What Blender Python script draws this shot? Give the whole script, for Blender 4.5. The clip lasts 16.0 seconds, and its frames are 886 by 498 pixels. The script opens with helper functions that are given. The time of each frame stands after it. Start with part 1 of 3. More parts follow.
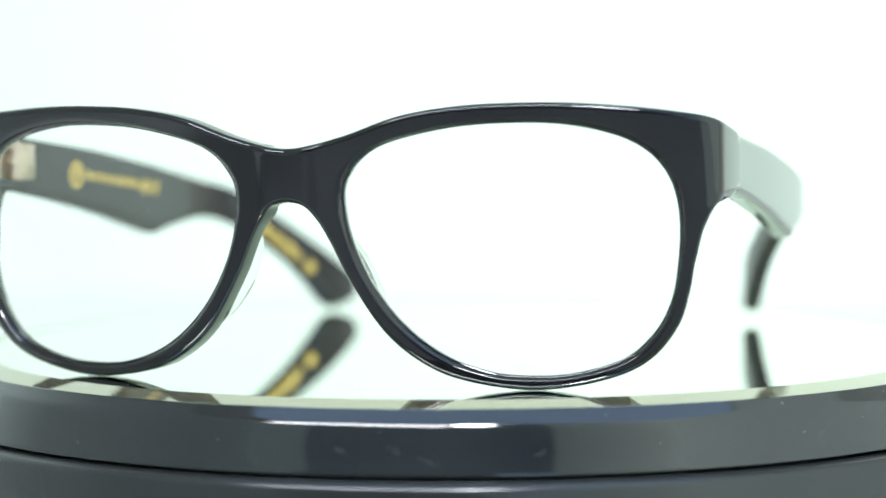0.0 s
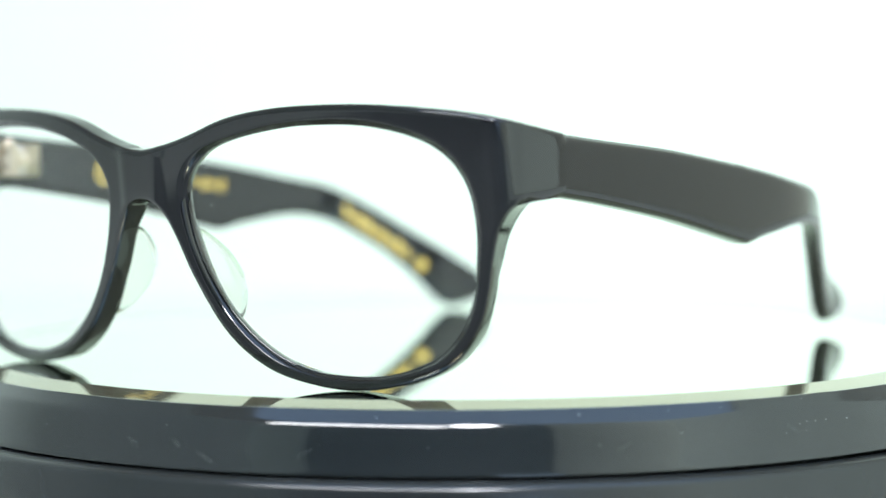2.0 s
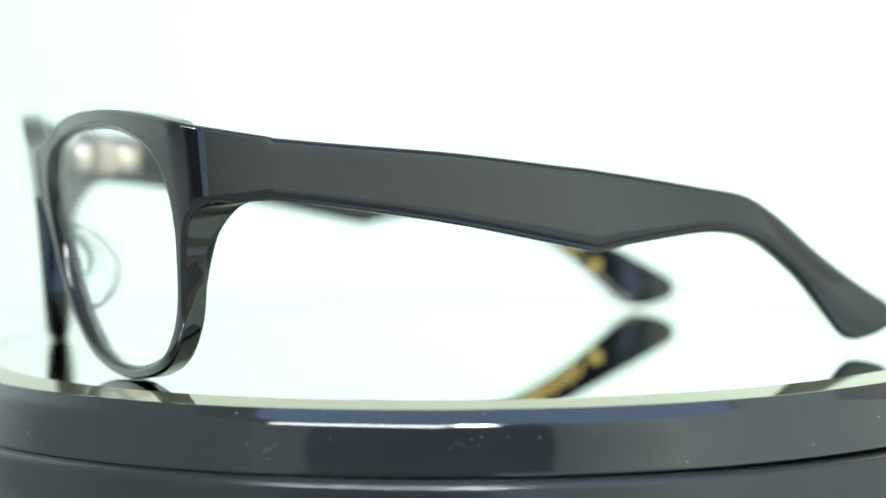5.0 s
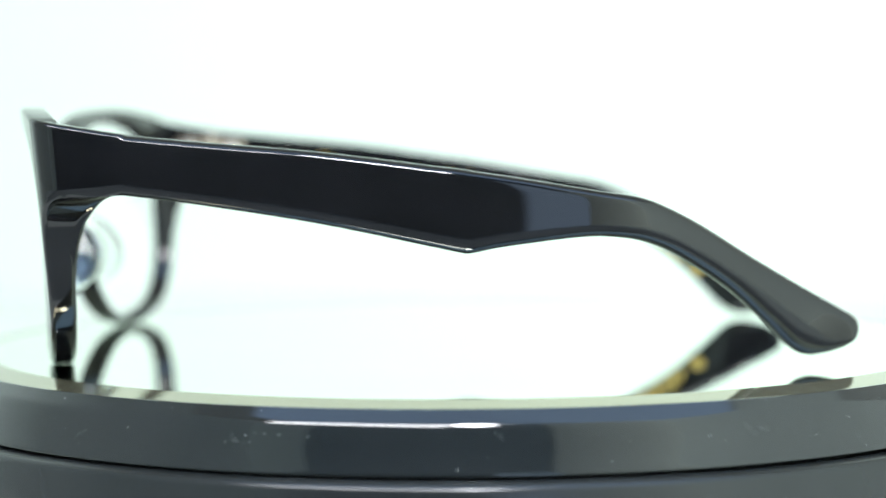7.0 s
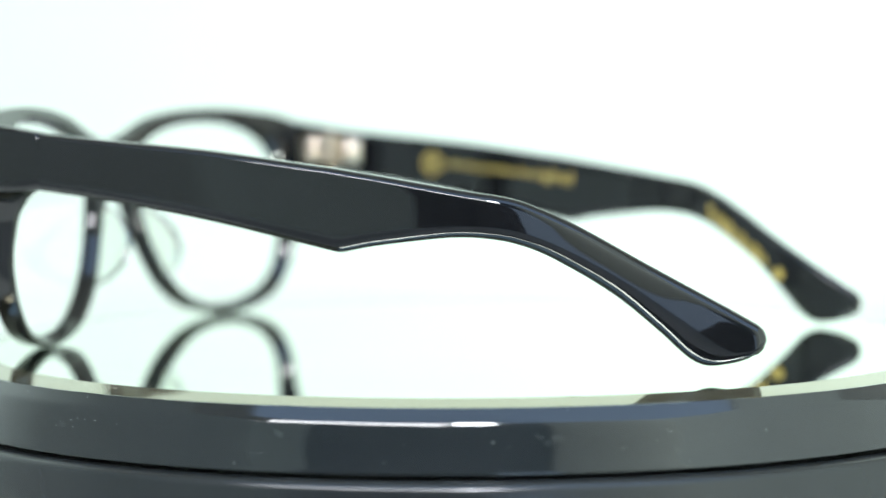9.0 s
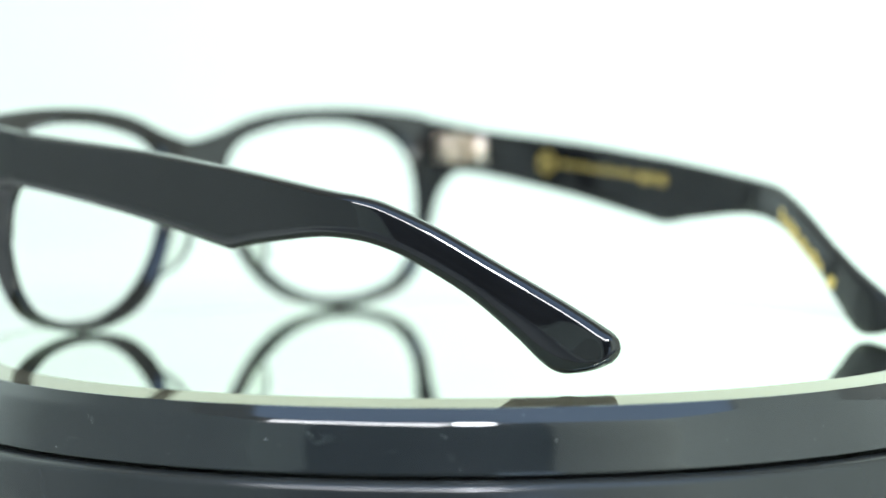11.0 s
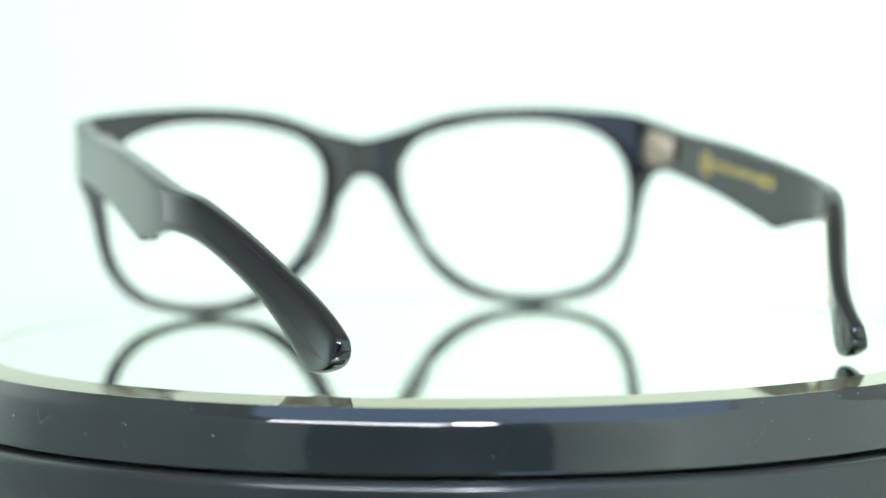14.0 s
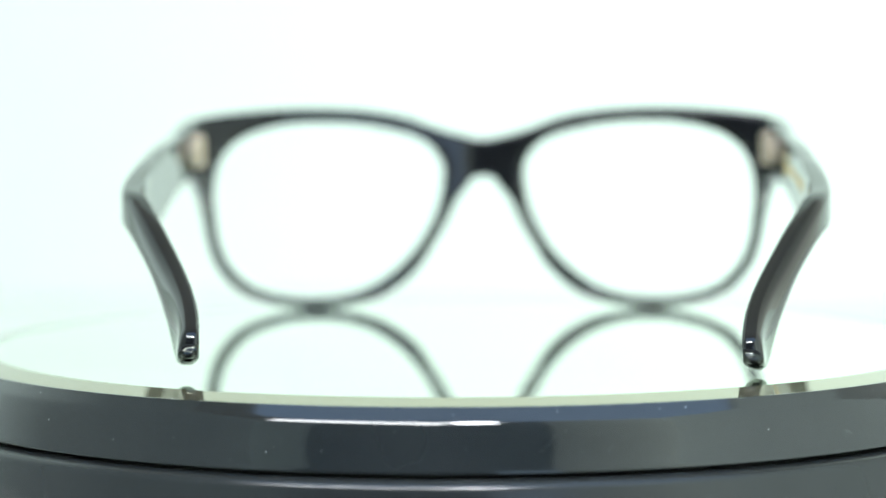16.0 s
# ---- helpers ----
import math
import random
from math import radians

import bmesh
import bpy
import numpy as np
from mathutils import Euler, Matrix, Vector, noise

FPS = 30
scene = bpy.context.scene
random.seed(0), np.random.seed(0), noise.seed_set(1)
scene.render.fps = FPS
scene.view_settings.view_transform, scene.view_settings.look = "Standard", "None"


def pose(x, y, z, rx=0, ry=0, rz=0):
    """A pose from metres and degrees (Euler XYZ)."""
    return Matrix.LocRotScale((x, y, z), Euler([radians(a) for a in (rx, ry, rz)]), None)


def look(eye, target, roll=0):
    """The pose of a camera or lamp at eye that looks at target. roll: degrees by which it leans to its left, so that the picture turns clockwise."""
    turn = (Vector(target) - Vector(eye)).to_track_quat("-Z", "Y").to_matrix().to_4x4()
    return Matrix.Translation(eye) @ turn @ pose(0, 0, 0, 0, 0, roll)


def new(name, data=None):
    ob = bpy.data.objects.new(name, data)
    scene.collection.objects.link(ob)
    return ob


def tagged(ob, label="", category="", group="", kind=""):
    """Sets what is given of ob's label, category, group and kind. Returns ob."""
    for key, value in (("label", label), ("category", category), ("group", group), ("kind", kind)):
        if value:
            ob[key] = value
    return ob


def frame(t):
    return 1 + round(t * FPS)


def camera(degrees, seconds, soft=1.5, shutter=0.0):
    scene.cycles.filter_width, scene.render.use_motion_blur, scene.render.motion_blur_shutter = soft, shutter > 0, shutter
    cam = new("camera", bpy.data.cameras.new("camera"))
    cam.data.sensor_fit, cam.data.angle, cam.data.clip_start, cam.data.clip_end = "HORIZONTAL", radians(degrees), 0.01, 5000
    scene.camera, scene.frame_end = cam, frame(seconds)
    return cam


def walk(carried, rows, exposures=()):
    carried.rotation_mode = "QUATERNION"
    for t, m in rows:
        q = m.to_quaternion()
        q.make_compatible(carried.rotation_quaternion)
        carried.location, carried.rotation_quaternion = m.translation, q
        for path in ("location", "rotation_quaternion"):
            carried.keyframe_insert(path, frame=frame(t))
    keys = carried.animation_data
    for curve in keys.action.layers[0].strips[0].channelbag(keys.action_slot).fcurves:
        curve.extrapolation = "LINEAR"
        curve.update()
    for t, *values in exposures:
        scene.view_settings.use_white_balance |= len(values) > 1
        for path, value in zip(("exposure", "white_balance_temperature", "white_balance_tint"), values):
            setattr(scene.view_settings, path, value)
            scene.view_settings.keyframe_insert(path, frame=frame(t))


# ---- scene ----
# ---------------------------------------------------------------- camera
cam = camera(22.55, 16.0, soft=1.5)
EYE = Vector((0.0, -0.4202, 0.04187))
YAW, PITCH = radians(0.504), radians(-3.313)
AIM = EYE + Vector((-math.sin(YAW) * math.cos(PITCH), math.cos(YAW) * math.cos(PITCH), math.sin(PITCH)))
# a hair's drift back and forth while the lens refocuses: seconds, metres back
DRIFT = ((0.0, 0.0), (4.0, 0.0), (4.6, 0.002), (5.2, 0.002), (7.3, 0.0), (15.0, 0.0), (15.6, 0.002), (16.0, 0.002))
walk(cam, [(t, look(EYE - (AIM - EYE) * d, AIM, -0.325)) for t, d in DRIFT],
     exposures=((0.0, 0.0, 6500, 10), (15.0, 0.0, 6500, 10), (15.6, -0.03, 6500, 8), (16.0, -0.03, 6500, 8)))
cam.data.dof.use_dof = True
cam.data.dof.focus_distance = 0.351
cam.data.dof.aperture_fstop = 10.0

# turn of the platter: seconds, degrees clockwise seen from above
TURN = ((0.0, 17.9), (1.5, 33.2), (2.5, 43.7), (3.5, 54.2), (4.3, 62.7), (5.0, 69.9), (6.2, 82.2), (7.5, 95.3),
        (9.0, 110.1), (10.2, 122.2), (11.5, 135.4), (12.5, 145.8), (13.5, 156.1), (14.5, 166.2), (15.4, 175.2), (16.0, 181.3))

# the platter rocks a little as it turns: seconds, millimetres up, degrees about the line of sight
ROCK = ((0.0, 0.0, 0.0), (1.5, -0.06, -0.07), (2.5, -0.10, -0.14), (3.5, -0.12, -0.20), (5.0, -0.2, -0.28), (6.2, -0.1, -0.18), (7.5, 0.08, -0.03), (9.0, 0.18, 0.0), (16.0, 0.2, 0.0))

# ---------------------------------------------------------------- world, lamps, exposure
world = bpy.data.worlds.new("world")
scene.world = world
world.use_nodes = True
world.node_tree.nodes["Background"].inputs[0].default_value = (0.9, 1.0, 0.95, 1)
world.node_tree.nodes["Background"].inputs[1].default_value = 0.15
scene.view_settings.exposure = 0.0


def area_lamp(name, eye, target, size_x, size_y, watts, colour, shape="RECTANGLE"):
    data = bpy.data.lights.new(name, "AREA")
    data.shape, data.size, data.size_y = shape, size_x, size_y
    data.energy, data.color = watts, colour
    ob = new(name, data)
    ob.matrix_world = look(eye, target)
    return ob


area_lamp("spot_lamp", (0.02, -0.50, 0.42), (0, 0, 0), 0.09, 0.09, 2.6, (0.92, 0.95, 1.0), "DISK")
area_lamp("strip_lamp", (-0.20, -0.46, 0.41), (0, 0, 0), 0.36, 0.08, 3.0, (0.95, 0.97, 1.0))


# ---------------------------------------------------------------- materials
def material(name):
    m = bpy.data.materials.new(name)
    m.use_nodes = True
    nt = m.node_tree
    return m, nt, nt.nodes["Principled BSDF"]


def noise_node(nt, scale, detail=4.0):
    tc = nt.nodes.new("ShaderNodeTexCoord")
    n = nt.nodes.new("ShaderNodeTexNoise")
    n.inputs["Scale"].default_value, n.inputs["Detail"].default_value = scale, detail
    nt.links.new(tc.outputs["Object"], n.inputs["Vector"])
    return n


def ramp(nt, source, lo, hi, a=0.35, b=0.65):
    r = nt.nodes.new("ShaderNodeMapRange")
    r.inputs["From Min"].default_value, r.inputs["From Max"].default_value = a, b
    r.inputs["To Min"].default_value, r.inputs["To Max"].default_value = lo, hi
    nt.links.new(source.outputs["Fac"], r.inputs["Value"])
    return r


def mix_colour(nt, source, c1, c2):
    mx = nt.nodes.new("ShaderNodeMix")
    mx.data_type = "RGBA"
    mx.inputs["A"].default_value, mx.inputs["B"].default_value = (*c1, 1), (*c2, 1)
    nt.links.new(source.outputs[0], mx.inputs["Factor"])
    return mx


def surface(name, c1, c2, scale, rough, rough_vary=0.02, bump=0.0, bump_scale=900.0, metal=0.0, ior=1.5):
    """Two-scale surface: slow colour drift, fine gloss variation and relief."""
    m, nt, bsdf = material(name)
    big, fine = noise_node(nt, scale), noise_node(nt, bump_scale, 6.0)
    nt.links.new(mix_colour(nt, ramp(nt, big, 0, 1), c1, c2).outputs["Result"], bsdf.inputs["Base Color"])
    nt.links.new(ramp(nt, fine, rough - rough_vary, rough + rough_vary).outputs[0], bsdf.inputs["Roughness"])
    bsdf.inputs["Metallic"].default_value, bsdf.inputs["IOR"].default_value = metal, ior
    if bump:
        b = nt.nodes.new("ShaderNodeBump")
        b.inputs["Strength"].default_value, b.inputs["Distance"].default_value = bump, 0.0002
        nt.links.new(fine.outputs["Fac"], b.inputs["Height"])
        nt.links.new(b.outputs[0], bsdf.inputs["Normal"])
    return m


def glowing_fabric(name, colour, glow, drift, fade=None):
    """White tent fabric whose own emission stands in for light through it; fade (axis, from, to, share, share) is a
    falloff painted into that glow.
    """
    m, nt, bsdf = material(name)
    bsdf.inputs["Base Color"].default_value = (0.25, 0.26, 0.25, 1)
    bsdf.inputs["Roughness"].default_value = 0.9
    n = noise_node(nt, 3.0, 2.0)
    # the cloth gives off this light itself; no lamp stands behind it
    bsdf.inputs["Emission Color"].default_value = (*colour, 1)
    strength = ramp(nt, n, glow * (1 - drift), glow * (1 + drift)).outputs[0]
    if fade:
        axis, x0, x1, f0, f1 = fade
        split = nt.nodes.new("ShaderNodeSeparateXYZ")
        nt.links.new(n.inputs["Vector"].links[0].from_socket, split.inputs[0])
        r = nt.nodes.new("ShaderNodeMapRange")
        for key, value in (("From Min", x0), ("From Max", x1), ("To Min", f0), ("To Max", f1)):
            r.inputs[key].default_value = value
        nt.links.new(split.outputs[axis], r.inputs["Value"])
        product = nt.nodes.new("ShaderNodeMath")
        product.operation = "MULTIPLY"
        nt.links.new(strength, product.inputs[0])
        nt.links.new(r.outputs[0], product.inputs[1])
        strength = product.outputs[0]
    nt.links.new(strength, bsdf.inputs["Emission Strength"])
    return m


ACETATE = surface("black_acetate", (0.003, 0.003, 0.0035), (0.005, 0.005, 0.006), 60, 0.014, 0.008, 0.003, 1400)
RIM = surface("black_gloss_plastic", (0.009, 0.011, 0.012), (0.014, 0.016, 0.017), 30, 0.075, 0.015, 0.006, 1200, ior=1.52)
BASE = surface("black_base_plastic", (0.010, 0.012, 0.013), (0.016, 0.018, 0.019), 25, 0.22, 0.04, 0.03, 900, ior=1.42)
GOLD = surface("gold_foil", (0.72, 0.48, 0.13), (0.85, 0.62, 0.22), 900, 0.32, 0.08, 0.0, 2500, metal=1.0)
HINGE = surface("brass_hinge_metal", (0.52, 0.42, 0.32), (0.62, 0.52, 0.42), 300, 0.35, 0.08, 0.05, 1500, metal=1.0)
MIRROR = surface("silvered_mirror", (0.80, 0.86, 0.75), (0.82, 0.88, 0.78), 20, 0.004, 0.003, metal=1.0)
MIRROR_EDGE = surface("mirror_bevel", (0.33, 0.30, 0.20), (0.37, 0.345, 0.23), 25, 0.03, 0.02, metal=0.85)
DUST = surface("dust", (0.14, 0.15, 0.15), (0.28, 0.30, 0.30), 800, 0.9, 0.05)
LINT = surface("lint", (0.75, 0.78, 0.80), (0.85, 0.87, 0.88), 900, 0.8, 0.05)
FLOOR = surface("white_sheet", (0.80, 0.81, 0.76), (0.84, 0.85, 0.80), 8, 0.8, 0.05)
ROOM_DARK = surface("dark_room", (0.06, 0.07, 0.08), (0.15, 0.155, 0.16), 5, 0.9, 0.05)
TABLE = surface("grey_table", (0.20, 0.215, 0.22), (0.30, 0.315, 0.32), 6, 0.7, 0.05)
ROOM = surface("grey_room", (0.085, 0.115, 0.13), (0.115, 0.145, 0.16), 4, 0.9, 0.05)
# backdrop glow put into the material, painted dimmer to the left, stronger to the right
BACK = glowing_fabric("glowing_backdrop_fabric", (0.785, 1.0, 0.885), 0.86, 0.015, ("X", -0.26, 0.5, 0.89, 1.6))
# side and front glows are added, each tuned to what the gloss should reflect
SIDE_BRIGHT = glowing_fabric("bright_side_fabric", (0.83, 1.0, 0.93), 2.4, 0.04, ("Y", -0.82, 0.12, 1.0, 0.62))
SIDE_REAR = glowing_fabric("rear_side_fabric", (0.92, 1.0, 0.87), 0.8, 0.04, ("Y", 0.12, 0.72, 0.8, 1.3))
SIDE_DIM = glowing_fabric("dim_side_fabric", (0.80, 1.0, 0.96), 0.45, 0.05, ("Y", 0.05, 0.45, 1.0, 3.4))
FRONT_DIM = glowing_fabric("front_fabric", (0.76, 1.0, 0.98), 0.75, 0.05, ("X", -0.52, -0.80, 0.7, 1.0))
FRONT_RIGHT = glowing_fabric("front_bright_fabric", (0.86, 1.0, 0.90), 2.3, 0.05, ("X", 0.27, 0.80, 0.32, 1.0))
# faint warm glows added to the tent's top, set by the edges' reflections
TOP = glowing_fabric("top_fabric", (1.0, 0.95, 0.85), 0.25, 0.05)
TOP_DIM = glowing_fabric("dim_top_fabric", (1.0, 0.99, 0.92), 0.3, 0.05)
# bluish overhead glow added for the platter rim's bevel to reflect
TOP_BLUE = glowing_fabric("cool_top_glow", (0.40, 0.62, 1.0), 2.9, 0.05)
# bluish glow added for the temple tips to reflect
FRONT_COOL = glowing_fabric("cool_front_glow", (0.50, 0.70, 1.0), 2.0, 0.05)


def clear(name, tint, rough=0.0, ior=1.45):
    m, nt, bsdf = material(name)
    bsdf.inputs["Base Color"].default_value = (*tint, 1)
    bsdf.inputs["Roughness"].default_value = rough
    bsdf.inputs["IOR"].default_value = ior
    bsdf.inputs["Transmission Weight"].default_value = 1.0
    return m


LENS = clear("clear_coated_lens", (1.0, 1.0, 1.0), 0.0, 1.18)
PAD = clear("clear_acetate", (0.88, 0.90, 0.86), 0.0, 1.49)


# ---------------------------------------------------------------- mesh helpers
def part(name, bm, mat, parent=None, label="", smooth=True):
    bmesh.ops.recalc_face_normals(bm, faces=bm.faces)
    me = bpy.data.meshes.new(name)
    bm.to_mesh(me)
    bm.free()
    me.materials.append(mat)
    if smooth:
        me.shade_smooth()
    ob = new(name, me)
    ob.parent = parent
    return tagged(ob, label)


def sharpen(ob, degrees=35):
    ob.data.set_sharp_from_angle(angle=radians(degrees))
    return ob


def box(bm, centre, size, m=None, bevel=0.0):
    made = bmesh.ops.create_cube(bm, size=1.0)["verts"]
    for v in made:
        v.co = Vector((v.co.x * size[0], v.co.y * size[1], v.co.z * size[2]))
    if bevel:
        edges = list({e for v in made for e in v.link_edges})
        made = list({v for f in bmesh.ops.bevel(bm, geom=edges, offset=bevel, segments=2, affect="EDGES")["faces"] for v in f.verts} | {v for v in made if v.is_valid})
    for v in made:
        v.co = (m @ v.co if m else v.co) + Vector(centre)
    return made


def lathe(profile, segments=288):
    """Closed ring of revolution from (radius, z) pairs; radius 0 closes on the axis."""
    bm = bmesh.new()
    rows = []
    for r, z in profile:
        if r == 0:
            rows.append([bm.verts.new((0, 0, z))] * segments)
        else:
            rows.append([bm.verts.new((r * math.cos(2 * math.pi * i / segments), r * math.sin(2 * math.pi * i / segments), z)) for i in range(segments)])
    for a, b in zip(rows, rows[1:]):
        for i in range(segments):
            j = (i + 1) % segments
            loop = [a[i], a[j], b[j], b[i]]
            bm.faces.new(list(dict.fromkeys(loop)))
    return bm


def catmull(points, steps):
    """Smooth open curve through points (tuples of any length)."""
    pts = [Vector(p) for p in points]
    pts = [pts[0] * 2 - pts[1], *pts, pts[-1] * 2 - pts[-2]]
    out = []
    for i in range(1, len(pts) - 2):
        p0, p1, p2, p3 = pts[i - 1:i + 3]
        for k in range(steps):
            t = k / steps
            out.append(0.5 * (2 * p1 + (p2 - p0) * t + (2 * p0 - 5 * p1 + 4 * p2 - p3) * t * t + (3 * p1 - p0 - 3 * p2 + p3) * t ** 3))
    out.append(pts[-2])
    return out


# ---------------------------------------------------------------- light tent around the turntable
FLOOR_Z = -0.045


def slab(name, x0, x1, y0, y1, z0, z1, mat, label, category):
    bm = bmesh.new()
    box(bm, ((x0 + x1) / 2, (y0 + y1) / 2, (z0 + z1) / 2), (x1 - x0, y1 - y0, z1 - z0))
    return tagged(part(name, bm, mat, smooth=False), label, category, kind="structure")


slab("floor", -0.8, 0.8, -0.13, 0.7, FLOOR_Z - 0.02, FLOOR_Z, FLOOR, "white sheet floor of a small light tent", "floor")
slab("floor_1", -0.8, -0.45, -0.8, -0.13, FLOOR_Z - 0.02, FLOOR_Z, FLOOR, "white sheet floor of a small light tent", "floor")
slab("floor_2", 0.32, 0.8, -0.8, -0.13, FLOOR_Z - 0.02, FLOOR_Z, FLOOR, "white sheet floor of a small light tent", "floor")
slab("floor_3", -0.45, 0.32, -0.82, -0.13, FLOOR_Z - 0.02, FLOOR_Z, TABLE, "grey table top before the tent", "floor")
slab("backdrop", -0.8, 0.8, 0.7, 0.72, FLOOR_Z, 0.9, BACK, "plain white fabric backdrop with an added glow", "backdrop")
# unseen sides and flaps; their light is emission put into the cloth
slab("wall_east", 0.8, 0.82, 0.12, 0.72, FLOOR_Z, 0.9, SIDE_REAR, "unseen tent side with an added glow", "wall")
slab("wall_southeast", 0.8, 0.82, -0.82, 0.12, FLOOR_Z, 0.9, SIDE_BRIGHT, "unseen white side panel with a strong added glow", "wall")
slab("wall_west", -0.82, -0.8, -0.82, 0.72, FLOOR_Z, 0.9, SIDE_DIM, "unseen tent side with a faint added glow", "wall")
slab("wall_south", -0.52, 0.09, -0.84, -0.82, FLOOR_Z, 0.30, ROOM_DARK, "plain dark room in the tent's front opening", "wall")
# wall_south_4 is an added emitter out of view, with no known source
slab("wall_south_4", 0.09, 0.27, -0.84, -0.82, FLOOR_Z, 0.30, FRONT_COOL, "unseen glowing panel added for a bluish reflection", "wall")
slab("wall_south_3", -0.52, 0.27, -0.84, -0.82, 0.30, 0.9, ROOM, "plain grey room above the camera", "wall")
slab("wall_south_1", -0.8, -0.52, -0.82, -0.8, FLOOR_Z, 0.9, FRONT_DIM, "unseen white front flap with a faint added glow", "wall")
slab("wall_south_2", 0.27, 0.8, -0.82, -0.8, FLOOR_Z, 0.9, FRONT_RIGHT, "unseen white front flap with a strong added glow", "wall")
# top panels out of view, with emission in place of light from above
slab("ceiling", -0.82, 0.82, 0.30, 0.72, 0.9, 0.92, TOP, "unseen white top of the light tent, faint glow added", "ceiling")
# ceiling_1 is no known lamp; its glow is added to tint reflections
slab("ceiling_1", -0.60, 0.82, -0.84, -0.22, 0.9, 0.92, TOP_BLUE, "unseen glowing top panel added for bluish reflections", "ceiling")
slab("ceiling_2", -0.82, -0.60, -0.84, 0.30, 0.9, 0.92, TOP, "unseen white top panel, faint glow added", "ceiling")
slab("ceiling_3", -0.60, 0.82, -0.22, 0.30, 0.9, 0.92, TOP_DIM, "unseen white top panel with a faint added glow", "ceiling")

# ---------------------------------------------------------------- turntable
turntable = tagged(new("turntable"), "round glossy black display turntable with a mirror top", "turntable")
turntable.location = (0, 0, FLOOR_Z)
UP = -FLOOR_Z
MIRROR_R, BEVEL_R, BEVEL_DROP = 0.0884, 0.0943, -0.00075


def up(profile):
    return [(r, z + UP) for r, z in profile]


sharpen(part("base", lathe(up([(0, FLOOR_Z + 0.0005), (0.100, FLOOR_Z + 0.0005), (0.1036, FLOOR_Z + 0.004), (0.1016, -0.0120), (0.1012, -0.0110),
                               (0.1005, -0.0107), (0.0975, -0.0107), (0.0975, -0.0125), (0, -0.0125)])), BASE, turntable, "fixed black plastic base ring"), 50)
platter = new("platter")
platter.parent = turntable
tagged(platter, "turning black platter with a round mirror")
rim_profile = [(0.0905, -0.0032), (0.0941, -0.0032), (0.0942, -0.0007), (0.0945, -0.0007), (0.0953, -0.0018), (0.0956, -0.0022), (0.09585, -0.00255), (0.09605, -0.0029), (0.0963, -0.0035),
               (0.0972, -0.0062), (0.0983, -0.0095), (0.09845, -0.0098), (0.09845, -0.0101), (0.0980, -0.0103), (0.0955, -0.0103), (0.0905, -0.0103), (0.0905, -0.0032)]
sharpen(part("rim", lathe(up(rim_profile)), RIM, platter, "glossy black plastic rim"), 30)
sharpen(part("mirror", lathe(up([(0, 0.0), (MIRROR_R, 0.0), (MIRROR_R, -0.003), (0, -0.003)])), MIRROR, platter, "round mirror glass"), 40)
sharpen(part("mirror_bevel", lathe(up([(MIRROR_R + 0.00002, 0.0), (BEVEL_R - 0.0002, BEVEL_DROP), (BEVEL_R - 0.0002, -0.0017), (MIRROR_R + 0.00002, -0.003)])), MIRROR_EDGE, platter,
             "pale greenish bevelled mirror edge"), 40)

# ---------------------------------------------------------------- eyeglasses
MM = 0.001
GX = -3.06          # offset of the frame's middle from the turning axis
FRONT_Y = -79.0     # front of the bridge
CORNER, CORNER_END, SEAM = 62.5, 68.5, 77.9
RIM_T = 4.3
LEAN = 0.10

eyeglasses = tagged(new("eyeglasses"), "glossy black acetate eyeglasses with clear lenses on a mirror", "eyeglasses")


def front_heading(s):
    """Turn of the front's plan at s: flat bridge, a slight break, gently swept rims, a tight corner, the straight end piece."""
    if s < 2.6:
        return 0.0
    if s < 6.0:
        k = (s - 2.6) / 3.4
        return math.atan(0.08 * k) + 0.22 * math.sin(math.pi * k) ** 2
    sweep = math.atan(0.08 + 0.22 * (min(s, CORNER) - 6.0) / (CORNER - 6.0))
    k = min(1.0, max(0.0, (s - CORNER) / (CORNER_END - CORNER)))
    k = 0.4 * k + 0.6 * k * k * (3 - 2 * k)
    return sweep + (radians(86) - sweep) * k + radians(4.3) * max(0.0, (s - CORNER_END) / (SEAM - CORNER_END))


def front_curve():
    """Plan of the front's outer face: (u, y, heading) every tenth of a millimetre along it."""
    rows, u, y = [], 0.0, FRONT_Y
    for i in range(int(SEAM * 10) + 12):
        h = front_heading(i * 0.1)
        rows.append((u, y, h))
        step = 0.1 / math.cos(h) if i * 0.1 < CORNER else 0.1
        u, y = u + step * math.cos(h), y + step * math.sin(h)
    return rows


BEND = front_curve()


def on_front(s, z, depth):
    """Place (mm) at s along the front, height z, depth behind the outer face."""
    sign, a = (1, s) if s >= 0 else (-1, -s)
    i = min(len(BEND) - 2, int(a * 10))
    k = a * 10 - i
    u, y, h = (p + (q - p) * k for p, q in zip(BEND[i], BEND[i + 1]))
    u, y = u - depth * math.sin(h), y + depth * math.cos(h)
    # the front leans: its top stands forward of its foot
    y -= LEAN * (z - 20.0) * (1.0 - min(1.0, max(0.0, (a - CORNER) / (SEAM - CORNER))))
    return Vector(((sign * u + GX) * MM, y * MM, z * MM))


